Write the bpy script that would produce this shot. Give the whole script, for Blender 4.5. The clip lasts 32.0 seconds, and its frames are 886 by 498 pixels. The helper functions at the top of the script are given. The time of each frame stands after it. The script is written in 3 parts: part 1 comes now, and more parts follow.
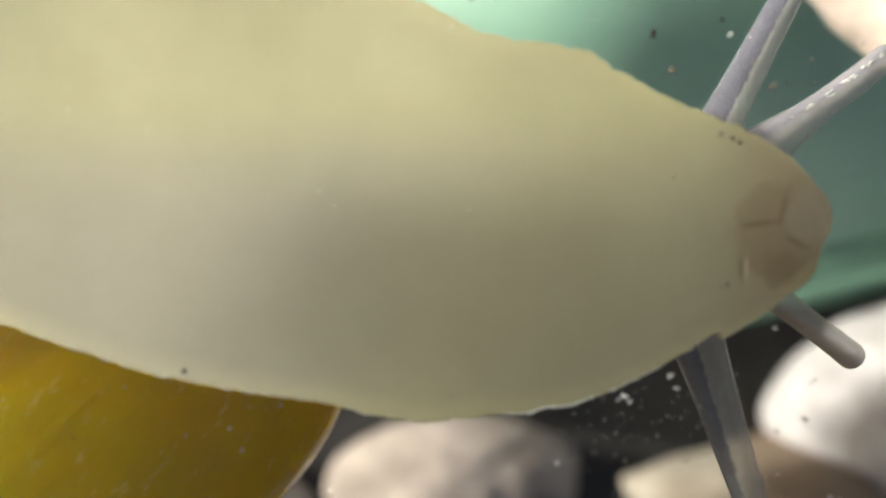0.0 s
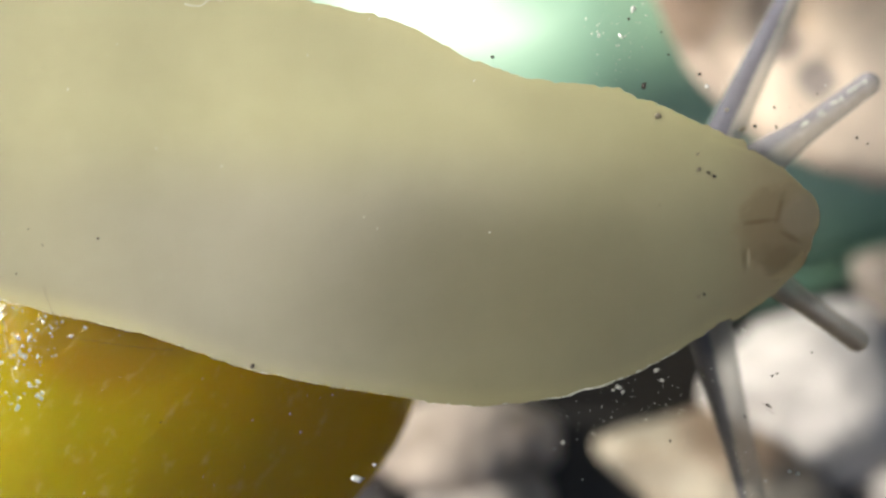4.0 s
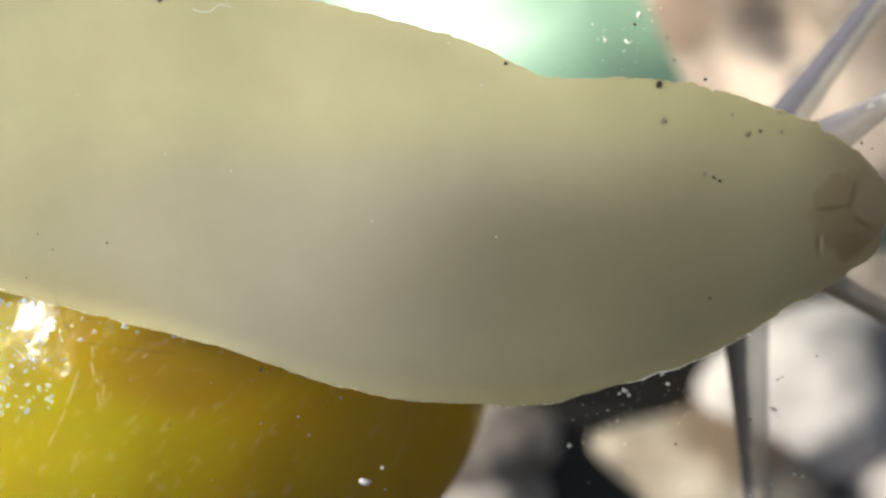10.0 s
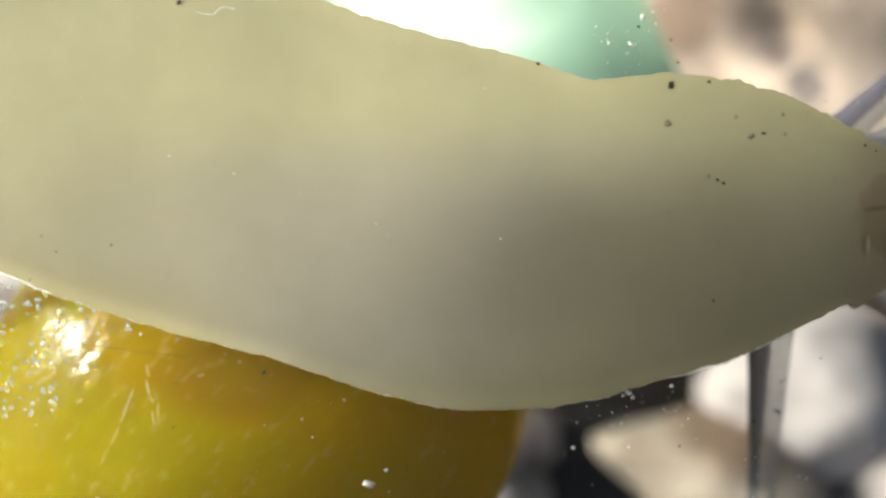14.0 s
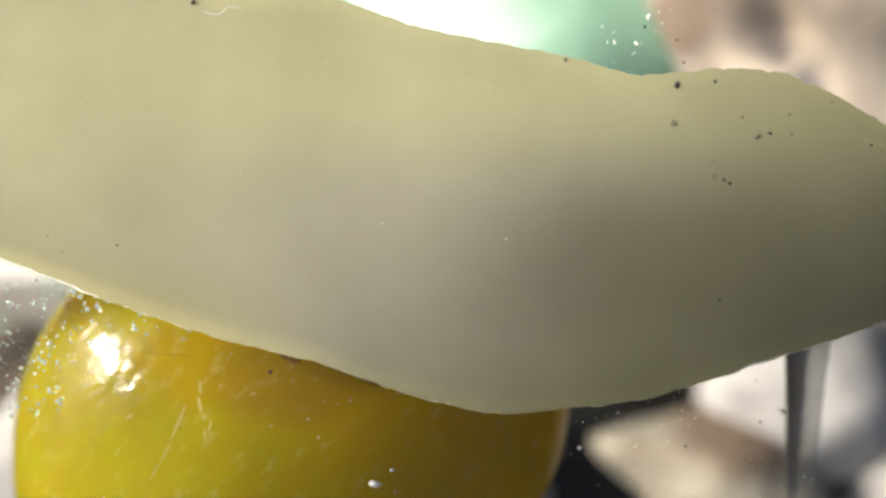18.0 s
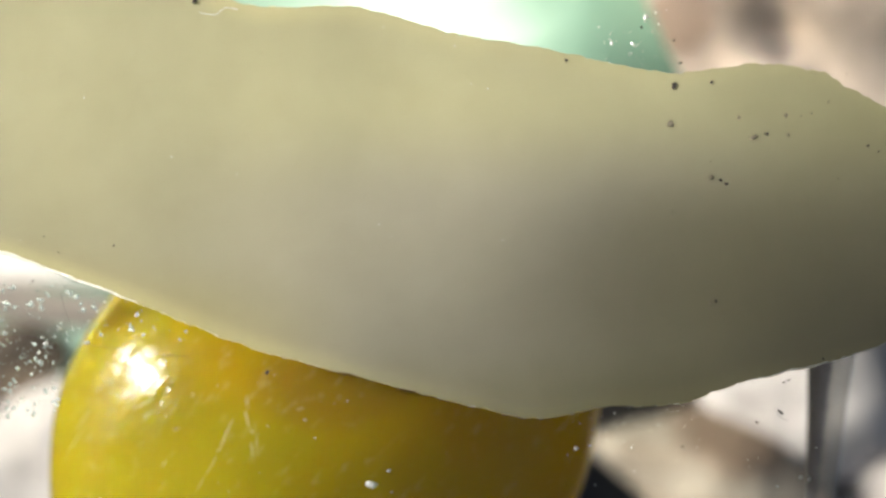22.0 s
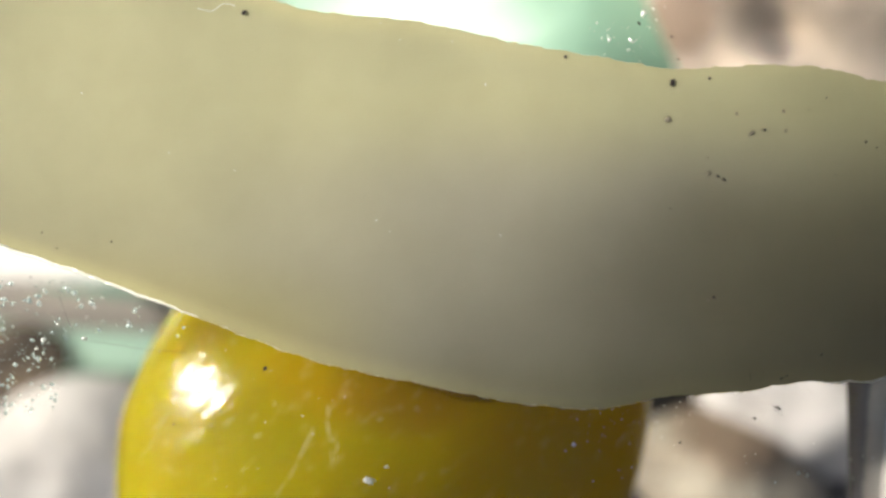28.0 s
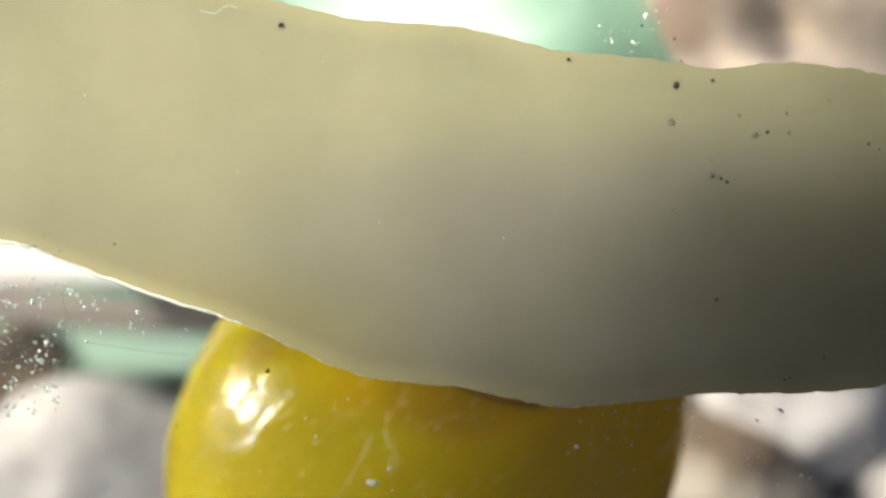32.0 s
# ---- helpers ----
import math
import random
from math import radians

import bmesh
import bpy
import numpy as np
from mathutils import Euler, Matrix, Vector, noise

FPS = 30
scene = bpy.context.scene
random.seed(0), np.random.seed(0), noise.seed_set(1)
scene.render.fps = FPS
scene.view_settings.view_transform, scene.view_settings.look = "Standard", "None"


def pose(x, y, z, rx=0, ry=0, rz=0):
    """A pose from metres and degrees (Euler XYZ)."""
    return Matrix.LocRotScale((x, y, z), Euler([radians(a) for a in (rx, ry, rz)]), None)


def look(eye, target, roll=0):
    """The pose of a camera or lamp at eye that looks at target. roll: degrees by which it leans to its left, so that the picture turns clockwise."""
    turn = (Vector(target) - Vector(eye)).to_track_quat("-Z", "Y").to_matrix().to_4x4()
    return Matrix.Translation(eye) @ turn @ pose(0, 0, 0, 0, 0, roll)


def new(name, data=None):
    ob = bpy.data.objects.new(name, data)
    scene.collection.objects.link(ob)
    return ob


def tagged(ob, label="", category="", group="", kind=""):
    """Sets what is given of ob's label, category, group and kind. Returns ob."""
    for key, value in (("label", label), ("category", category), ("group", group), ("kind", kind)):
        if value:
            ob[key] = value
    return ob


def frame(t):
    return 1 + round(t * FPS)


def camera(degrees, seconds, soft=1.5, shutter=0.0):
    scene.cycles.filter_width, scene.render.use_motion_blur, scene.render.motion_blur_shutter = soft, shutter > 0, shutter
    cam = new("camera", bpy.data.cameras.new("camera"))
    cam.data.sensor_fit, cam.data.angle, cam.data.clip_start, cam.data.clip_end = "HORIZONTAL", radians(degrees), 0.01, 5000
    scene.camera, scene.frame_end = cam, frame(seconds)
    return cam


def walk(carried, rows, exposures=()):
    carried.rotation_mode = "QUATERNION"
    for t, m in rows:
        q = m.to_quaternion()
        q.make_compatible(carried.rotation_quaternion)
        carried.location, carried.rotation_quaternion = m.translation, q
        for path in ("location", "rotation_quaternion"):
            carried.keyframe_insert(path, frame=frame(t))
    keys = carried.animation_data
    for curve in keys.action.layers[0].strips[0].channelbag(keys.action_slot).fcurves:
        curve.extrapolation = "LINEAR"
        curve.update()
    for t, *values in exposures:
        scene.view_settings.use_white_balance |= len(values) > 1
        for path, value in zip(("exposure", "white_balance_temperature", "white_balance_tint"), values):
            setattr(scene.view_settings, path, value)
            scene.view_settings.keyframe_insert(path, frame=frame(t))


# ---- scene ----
MM = 0.001
F = 784 / math.tan(radians(23))      # focal length in units of the view
G = 36.0                              # mm from the lens to the glass, when settled
U = G / F                             # mm on the glass for one such unit

# ---- camera and its way: it draws back from the pebbles, then holds ----
cam = camera(46, 32.0)
cam.data.dof.use_dof = True
cam.data.dof.focus_distance = 0.0336
cam.data.dof.aperture_fstop = 30
EYES = [(0, 1.26, -1.57, 70.0), (1, 0.59, -0.77, 76.5), (2, 0.46, -0.60, 81.6), (3, -0.06, -0.29, 87.4),
        (3.5, -0.04, -0.18, 89.2), (4.5, 0.0, -0.05, 91.2), (5.5, 0, 0, 92.0), (6, 0, 0, 92.0), (32, 0, 0, 92.0)]
walk(cam, [(t, pose(x * MM, y * MM, z * MM)) for t, x, y, z in EYES],
     exposures=[(0, 0.20), (3, 0.12), (5.5, 0.10), (32, 0.10)])

# ---- world, sun ----
SUN = Vector((-0.88, 0.28, 0.35)).normalized()
world = bpy.data.worlds.new("world")
scene.world = world
world.use_nodes = True
wn = world.node_tree.nodes
sky = wn.new("ShaderNodeTexSky")
sky.sky_type, sky.sun_disc = "NISHITA", False
sky.sun_elevation, sky.sun_rotation = math.asin(SUN.z), math.atan2(SUN.x, SUN.y)
sky.air_density, sky.dust_density, sky.ozone_density = 0.7, 6.0, 0.0
world.node_tree.links.new(sky.outputs[0], wn["Background"].inputs[0])
wn["Background"].inputs[1].default_value = 0.10
sun = new("sun", bpy.data.lights.new("sun", "SUN"))
sun.data.energy, sun.data.angle, sun.data.color = 5.0, radians(2.4), (1.0, 0.96, 0.90)
sun.matrix_world = look(SUN, (0, 0, 0))

WIDTH = [(0, 0), (20, 112), (50, 182), (100, 260), (200, 360), (300, 440), (360, 500), (500, 558), (600, 596), (700, 620), (1000, 642),
         (1300, 622), (1500, 588), (1900, 520), (2060, 470), (2200, 380), (2320, 220), (2400, 0)]   # of the snail's sole, from snout to tail


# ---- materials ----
# the lower sole and the dark neck tones hold painted shade
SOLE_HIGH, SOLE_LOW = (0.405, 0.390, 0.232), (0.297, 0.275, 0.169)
BELLY, GUT, NECK_SHADE, NECK = (0.318, 0.298, 0.230), (0.37, 0.325, 0.130), (0.125, 0.114, 0.068), (0.40, 0.375, 0.195)
NECK_SHADE_BACK, NECK_SHADE_SHARE = (0.158, 0.147, 0.102), 0.68


def material(name, rough=0.5, metal=0.0):
    m = bpy.data.materials.new(name)
    m.use_nodes = True
    b = m.node_tree.nodes["Principled BSDF"]
    b.inputs["Roughness"].default_value = rough
    b.inputs["Metallic"].default_value = metal
    return m, m.node_tree.nodes, m.node_tree.links, b


def coords(n):
    return n.new("ShaderNodeTexCoord").outputs["Object"]


def noise_tex(n, l, scale, detail=4, rough=0.55, vec=None):
    t = n.new("ShaderNodeTexNoise")
    t.inputs["Scale"].default_value, t.inputs["Detail"].default_value, t.inputs["Roughness"].default_value = scale, detail, rough
    l.new(vec or coords(n), t.inputs["Vector"])
    return t.outputs["Fac"]


def ramp(n, l, fac, stops):
    r = n.new("ShaderNodeValToRGB")
    e = r.color_ramp.elements
    while len(e) < len(stops):
        e.new(0.5)
    for k, (p, c) in zip(e, stops):
        k.position, k.color = p, (*c, 1) if len(c) == 3 else c
    l.new(fac, r.inputs[0])
    return r.outputs["Color"]


def mix(n, l, fac, a, b, how="MIX"):
    m = n.new("ShaderNodeMix")
    m.data_type, m.blend_type = "RGBA", how
    for v, i in ((fac, 0), (a, 6), (b, 7)):
        if isinstance(v, (int, float)):
            m.inputs[i].default_value = v
        elif isinstance(v, tuple):
            m.inputs[i].default_value = (*v, 1)
        else:
            l.new(v, m.inputs[i])
    return m.outputs[2]


def calc(n, l, op, a, b=0.0, clamp=False):
    m = n.new("ShaderNodeMath")
    m.operation, m.use_clamp = op, clamp
    for v, i in ((a, 0), (b, 1)):
        if isinstance(v, (int, float)):
            m.inputs[i].default_value = v
        else:
            l.new(v, m.inputs[i])
    return m.outputs[0]


def bump(n, l, b, height, strength, dist):
    k = n.new("ShaderNodeBump")
    k.inputs["Strength"].default_value, k.inputs["Distance"].default_value = strength, dist
    l.new(height, k.inputs["Height"])
    l.new(k.outputs[0], b.inputs["Normal"])


def span(n, l, v, lo, hi):
    """0 at lo, 1 at hi, smooth between."""
    m = n.new("ShaderNodeMapRange")
    m.interpolation_type = "SMOOTHSTEP"
    m.inputs[1].default_value, m.inputs[2].default_value = lo, hi
    l.new(v, m.inputs[0])
    return m.outputs[0]


def skin_material():
    m, n, l, b = material("snail_skin", 0.55)
    own = n.new("ShaderNodeSeparateXYZ")
    l.new(coords(n), own.inputs[0])
    axis = n.new("ShaderNodeTexCoord")
    axis.name = "body_axis"
    xyz = n.new("ShaderNodeSeparateXYZ")
    l.new(axis.outputs["Object"], xyz.inputs[0])
    flesh = axis.outputs["Object"]
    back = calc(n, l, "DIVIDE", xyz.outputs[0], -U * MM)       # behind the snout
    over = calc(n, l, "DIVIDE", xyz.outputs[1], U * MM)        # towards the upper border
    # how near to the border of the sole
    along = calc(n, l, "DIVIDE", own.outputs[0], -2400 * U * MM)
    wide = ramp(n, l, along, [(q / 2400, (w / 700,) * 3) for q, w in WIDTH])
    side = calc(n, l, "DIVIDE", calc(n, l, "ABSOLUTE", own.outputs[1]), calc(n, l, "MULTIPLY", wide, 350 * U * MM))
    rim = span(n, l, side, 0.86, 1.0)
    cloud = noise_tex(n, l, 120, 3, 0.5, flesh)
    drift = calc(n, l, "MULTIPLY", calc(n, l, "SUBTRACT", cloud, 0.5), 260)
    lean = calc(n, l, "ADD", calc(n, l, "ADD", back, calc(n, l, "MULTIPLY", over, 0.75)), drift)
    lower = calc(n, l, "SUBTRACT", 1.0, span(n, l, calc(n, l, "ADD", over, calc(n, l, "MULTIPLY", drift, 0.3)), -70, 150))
    # cream sole, painted darker towards the lower border as the light falls off; a greyish-pink belly shows through
    # behind the neck, amber gut towards the tail; the neck's dark tone is painted shade
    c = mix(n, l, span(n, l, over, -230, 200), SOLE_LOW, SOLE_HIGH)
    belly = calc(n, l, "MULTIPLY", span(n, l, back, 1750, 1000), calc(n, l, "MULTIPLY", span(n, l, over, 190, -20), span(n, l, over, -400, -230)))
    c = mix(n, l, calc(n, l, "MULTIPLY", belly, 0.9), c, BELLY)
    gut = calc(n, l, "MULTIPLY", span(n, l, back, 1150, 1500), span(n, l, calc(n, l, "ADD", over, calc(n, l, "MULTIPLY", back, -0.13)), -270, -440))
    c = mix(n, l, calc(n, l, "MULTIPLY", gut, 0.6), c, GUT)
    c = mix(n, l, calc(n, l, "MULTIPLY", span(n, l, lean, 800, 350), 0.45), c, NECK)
    neck_shade = calc(n, l, "MULTIPLY", span(n, l, lean, 1085, 560), lower)
    neck_shade = calc(n, l, "MULTIPLY", neck_shade, calc(n, l, "ADD", 0.5, calc(n, l, "MULTIPLY", span(n, l, back, 180, 620), 0.5)))
    neck_shade = calc(n, l, "MULTIPLY", neck_shade, calc(n, l, "ADD", 0.44, calc(n, l, "MULTIPLY", span(n, l, over, -335, -130), 0.56)))
    c = mix(n, l, calc(n, l, "MULTIPLY", neck_shade, NECK_SHADE_SHARE), c, mix(n, l, span(n, l, back, 450, 850), NECK_SHADE, NECK_SHADE_BACK))
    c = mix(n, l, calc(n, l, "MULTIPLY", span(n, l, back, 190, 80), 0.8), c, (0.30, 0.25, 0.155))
    # the mouth and its folds showing through
    x, y = xyz.outputs[0], xyz.outputs[1]
    blur = calc(n, l, "MULTIPLY", calc(n, l, "SUBTRACT", noise_tex(n, l, 1300, 3, 0.55, flesh), 0.5), 0.9)

    def spot(c, cx, cy, rx, ry, col, amount, soft, turn=0.0):
        a, b = calc(n, l, "SUBTRACT", x, cx * MM), calc(n, l, "SUBTRACT", y, cy * MM)
        co, si = math.cos(radians(turn)), math.sin(radians(turn))
        u = calc(n, l, "ADD", calc(n, l, "MULTIPLY", a, co / (rx * MM)), calc(n, l, "MULTIPLY", b, si / (rx * MM)))
        v = calc(n, l, "SUBTRACT", calc(n, l, "MULTIPLY", b, co / (ry * MM)), calc(n, l, "MULTIPLY", a, si / (ry * MM)))
        d = calc(n, l, "SQRT", calc(n, l, "ADD", calc(n, l, "MULTIPLY", u, u), calc(n, l, "MULTIPLY", v, v)))
        d = calc(n, l, "ADD", d, calc(n, l, "MULTIPLY", blur, 1.1))
        return mix(n, l, calc(n, l, "MULTIPLY", calc(n, l, "SUBTRACT", 1.0, span(n, l, d, 1 - soft, 1.05)), amount), c, col)

    c = spot(c, -1.45, -0.55, 1.55, 1.75, (0.205, 0.155, 0.085), 0.55, 0.35)
    c = spot(c, -1.3, -1.50, 1.1, 0.7, (0.17, 0.125, 0.065), 0.45, 0.7)
    c = spot(c, -0.62, 0.00, 0.75, 0.92, (0.285, 0.25, 0.175), 0.7, 0.4)
    c = spot(c, -2.05, -0.22, 0.85, 0.13, (0.12, 0.07, 0.03), 0.45, 0.85, 7)
    c = spot(c, -1.32, 0.30, 0.15, 0.75, (0.13, 0.08, 0.035), 0.42, 0.85, -14)
    c = spot(c, -0.95, -0.75, 0.60, 0.16, (0.13, 0.08, 0.035), 0.42, 0.85, -28)
    c = spot(c, -2.55, -1.60, 0.14, 0.55, (0.13, 0.09, 0.045), 0.45, 0.8)
    c = spot(c, -2.40, -1.50, 0.09, 0.45, (0.52, 0.47, 0.33), 0.5, 0.8)
    c = mix(n, l, 0.36, c, ramp(n, l, cloud, [(0.3, (0.82, 0.81, 0.80)), (0.7, (1.0, 1.0, 1.0))]), "MULTIPLY")
    # border painted paler, for the glow of light through its thin edge
    c = mix(n, l, calc(n, l, "MULTIPLY", rim, calc(n, l, "ADD", 0.15, calc(n, l, "MULTIPLY", span(n, l, back, 900, 1400), 0.22))), c, (0.60, 0.545, 0.27))
    mottle = noise_tex(n, l, 420, 4, 0.6, flesh)
    c = mix(n, l, 0.55, c, ramp(n, l, mottle, [(0.3, (0.88, 0.87, 0.84)), (0.7, (1.0, 1.0, 1.0))]), "MULTIPLY")
    wave = n.new("ShaderNodeTexWave")
    wave.inputs["Scale"].default_value, wave.inputs["Distortion"].default_value, wave.inputs["Detail Scale"].default_value = 42, 4.0, 1.2
    l.new(flesh, wave.inputs["Vector"])
    c = mix(n, l, 0.035, c, wave.outputs["Color"], "OVERLAY")
    grain = noise_tex(n, l, 3500, 2, 0.5, flesh)
    c = mix(n, l, 0.25, c, ramp(n, l, grain, [(0.3, (0.93, 0.93, 0.92)), (0.7, (1.0, 1.0, 1.0))]), "MULTIPLY")
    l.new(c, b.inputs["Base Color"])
    b.inputs["Specular IOR Level"].default_value = 0.15
    return m


def plain(name, col, rough=0.5, vary=0.25, scale=1500, relief=0.2):
    m, n, l, b = material(name, rough)
    f = noise_tex(n, l, scale, 5)
    g = noise_tex(n, l, scale * 0.17, 3)
    c = mix(n, l, f, tuple(v * (1 - vary) for v in col), tuple(min(v * (1 + vary), 1) for v in col))
    c = mix(n, l, 0.4, c, ramp(n, l, g, [(0.3, (0.7, 0.7, 0.7)), (0.7, (1, 1, 1))]), "MULTIPLY")
    l.new(c, b.inputs["Base Color"])
    if relief:
        bump(n, l, b, f, relief, 0.0002)
    return m


def stone_material(name, light, dark, patch=0.5, rough=0.75, scale=150, stains=()):
    m, n, l, b = material(name, rough)
    big = noise_tex(n, l, scale, 5, 0.6)
    fine = noise_tex(n, l, 1600, 5, 0.7)
    c = ramp(n, l, big, [(patch - 0.14, dark), (patch + 0.10, light)])
    mid = noise_tex(n, l, scale * 3.2, 4, 0.65)
    c = mix(n, l, 0.35, c, ramp(n, l, mid, [(0.36, (0.5, 0.48, 0.46)), (0.62, (1, 1, 1))]), "MULTIPLY")
    c = mix(n, l, 0.55, c, ramp(n, l, fine, [(0.3, (0.62, 0.6, 0.58)), (0.65, (1, 1, 1))]), "MULTIPLY")
    for cx, cy, r, col in stains:
        d = n.new("ShaderNodeVectorMath")
        d.operation = "DISTANCE"
        flat = n.new("ShaderNodeVectorMath")
        flat.operation = "MULTIPLY"
        flat.inputs[1].default_value = (1, 1.5, 0)
        l.new(coords(n), flat.inputs[0])
        l.new(flat.outputs[0], d.inputs[0])
        d.inputs[1].default_value = (cx * MM, cy * 1.5 * MM, 0)
        far = calc(n, l, "ADD", d.outputs["Value"], calc(n, l, "MULTIPLY", calc(n, l, "SUBTRACT", mid, 0.5), 3 * MM))
        c = mix(n, l, calc(n, l, "MULTIPLY", span(n, l, far, r * MM, 0.45 * r * MM), 0.85), c, col)
    l.new(c, b.inputs["Base Color"])
    bump(n, l, b, fine, 0.35, 0.0004)
    return m


def shell_material():
    m, n, l, b = material("snail_shell_yellow", 0.2)
    mp = n.new("ShaderNodeMapping")
    mp.vector_type = "TEXTURE"
    mp.inputs["Rotation"].default_value = (0.0, 0.1, 0.62)
    mp.inputs["Scale"].default_value = (6.0, 1.0, 1.0)
    l.new(coords(n), mp.inputs[0])
    mp2 = n.new("ShaderNodeMapping")
    mp2.vector_type = "TEXTURE"
    mp2.inputs["Rotation"].default_value = (0.0, 0.1, 0.75)
    mp2.inputs["Scale"].default_value = (2.2, 1.0, 1.0)
    l.new(coords(n), mp2.inputs[0])
    lines = noise_tex(n, l, 1500, 4, 0.6, mp.outputs[0])
    wide = noise_tex(n, l, 330, 3, 0.5, mp.outputs[0])
    big = noise_tex(n, l, 110, 4)
    c = ramp(n, l, big, [(0.30, (0.275, 0.240, 0.004)), (0.65, (0.38, 0.345, 0.007))])
    c = mix(n, l, 0.2, c, ramp(n, l, wide, [(0.3, (0.72, 0.68, 0.6)), (0.7, (1, 1, 1))]), "MULTIPLY")
    c = mix(n, l, 0.22, c, ramp(n, l, lines, [(0.35, (0.7, 0.66, 0.5)), (0.65, (1, 1, 1))]), "MULTIPLY")
    # browner towards one end: painted shade of the side away from the sun, besides the body seen within; it does not
    # turn with the shell
    inner = n.new("ShaderNodeTexCoord")
    inner.name = "body_coords"
    xyz = n.new("ShaderNodeSeparateXYZ")
    l.new(inner.outputs["Object"], xyz.inputs[0])
    body = calc(n, l, "ADD", xyz.outputs[0], calc(n, l, "MULTIPLY", calc(n, l, "SUBTRACT", big, 0.5), 5 * MM))
    c = mix(n, l, calc(n, l, "MULTIPLY", span(n, l, body, -3 * MM, 5.5 * MM), 0.9), c, (0.375, 0.28, 0.004))
    c = mix(n, l, calc(n, l, "MULTIPLY", span(n, l, body, 4.5 * MM, 9 * MM), 0.8), c, (0.36, 0.225, 0.005))
    lobe = calc(n, l, "ADD", xyz.outputs[1], calc(n, l, "MULTIPLY", body, 0.25))
    c = mix(n, l, calc(n, l, "MULTIPLY", calc(n, l, "MULTIPLY", span(n, l, lobe, 0.6 * MM, 2.8 * MM), span(n, l, body, -8 * MM, -2.5 * MM)), 0.6), c, (0.44, 0.27, 0.004))
    # the brown mantle fold showing through
    px = calc(n, l, "DIVIDE", calc(n, l, "SUBTRACT", body, 0.8 * MM), 3.2 * MM)
    py = calc(n, l, "DIVIDE", calc(n, l, "SUBTRACT", xyz.outputs[1], 3.3 * MM), 1.9 * MM)
    fold = calc(n, l, "ADD", calc(n, l, "MULTIPLY", px, px), calc(n, l, "MULTIPLY", py, py))
    c = mix(n, l, calc(n, l, "MULTIPLY", span(n, l, fold, 1.35, 0.25), 0.55), c, (0.20, 0.105, 0.012))
    fine = noise_tex(n, l, 900, 5, 0.7)
    scuff = ramp(n, l, noise_tex(n, l, 2300, 3, 0.65, mp2.outputs[0]), [(0.58, (0, 0, 0)), (0.70, (1, 1, 1))])
    c = mix(n, l, calc(n, l, "MULTIPLY", scuff, 0.28), c, (0.72, 0.62, 0.28))
    l.new(c, b.inputs["Base Color"])
    thin = n.new("ShaderNodeBsdfTranslucent")
    l.new(mix(n, l, 0.7, c, (0.78, 0.63, 0.03)), thin.inputs["Color"])
    both = n.new("ShaderNodeMixShader")
    both.inputs[0].default_value = 0.38
    l.new(b.outputs[0], both.inputs[1])
    l.new(thin.outputs[0], both.inputs[2])
    l.new(both.outputs[0], n["Material Output"].inputs["Surface"])
    b.inputs["Subsurface Weight"].default_value = 0.7
    b.inputs["Subsurface Radius"].default_value = (1.0, 0.55, 0.03)
    b.inputs["Subsurface Scale"].default_value = 0.013
    b.inputs["Specular IOR Level"].default_value = 0.42
    b.inputs["Coat Weight"].default_value = 0.2
    b.inputs["Coat Roughness"].default_value = 0.05
    l.new(ramp(n, l, fine, [(0.3, (0.07, 0.07, 0.07)), (0.7, (0.20, 0.20, 0.20))]), b.inputs["Roughness"])
    ripple = noise_tex(n, l, 620, 3, 0.55, mp2.outputs[0])
    h = calc(n, l, "ADD", calc(n, l, "ADD", calc(n, l, "MULTIPLY", wide, 0.5), calc(n, l, "MULTIPLY", ripple, 0.7)), calc(n, l, "ADD", calc(n, l, "MULTIPLY", lines, 1.0), calc(n, l, "MULTIPLY", fine, 0.08)))
    bump(n, l, b, h, 0.34, 0.0003)
    return m


def glass_material():
    m, n, l, b = material("clear_glass", 0.0)
    b.inputs["Base Color"].default_value = (0.985, 0.995, 0.988, 1)
    b.inputs["Transmission Weight"].default_value = 1.0
    b.inputs["IOR"].default_value = 1.22
    return m


def tentacle_skin(name, dark, pale, lo, hi, alpha):
    """Wet skin of a tentacle: the dark muscle shows through on one side (from lo to hi, mm off its axis)."""
    m, n, l, b = material(name, 0.16)
    f = noise_tex(n, l, 2600, 4, 0.7)
    xyz = n.new("ShaderNodeSeparateXYZ")
    l.new(coords(n), xyz.inputs[0])
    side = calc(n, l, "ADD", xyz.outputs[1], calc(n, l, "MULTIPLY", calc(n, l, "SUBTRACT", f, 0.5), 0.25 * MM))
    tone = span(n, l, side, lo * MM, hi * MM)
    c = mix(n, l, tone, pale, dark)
    c = mix(n, l, 0.5, c, ramp(n, l, f, [(0.3, (0.75, 0.73, 0.70)), (0.7, (1, 1, 1))]), "MULTIPLY")
    l.new(c, b.inputs["Base Color"])
    l.new(calc(n, l, "ADD", alpha, calc(n, l, "MULTIPLY", tone, 0.95 - alpha)), b.inputs["Alpha"])
    bump(n, l, b, f, 0.4, 0.0002)
    return m


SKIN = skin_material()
SHELL = shell_material()
GLASS = glass_material()
MINT = plain("mint_glaze", (0.27, 0.49, 0.36), 0.46, 0.08, 700, 0.04)
MINT.node_tree.nodes["Principled BSDF"].inputs["IOR"].default_value = 1.85


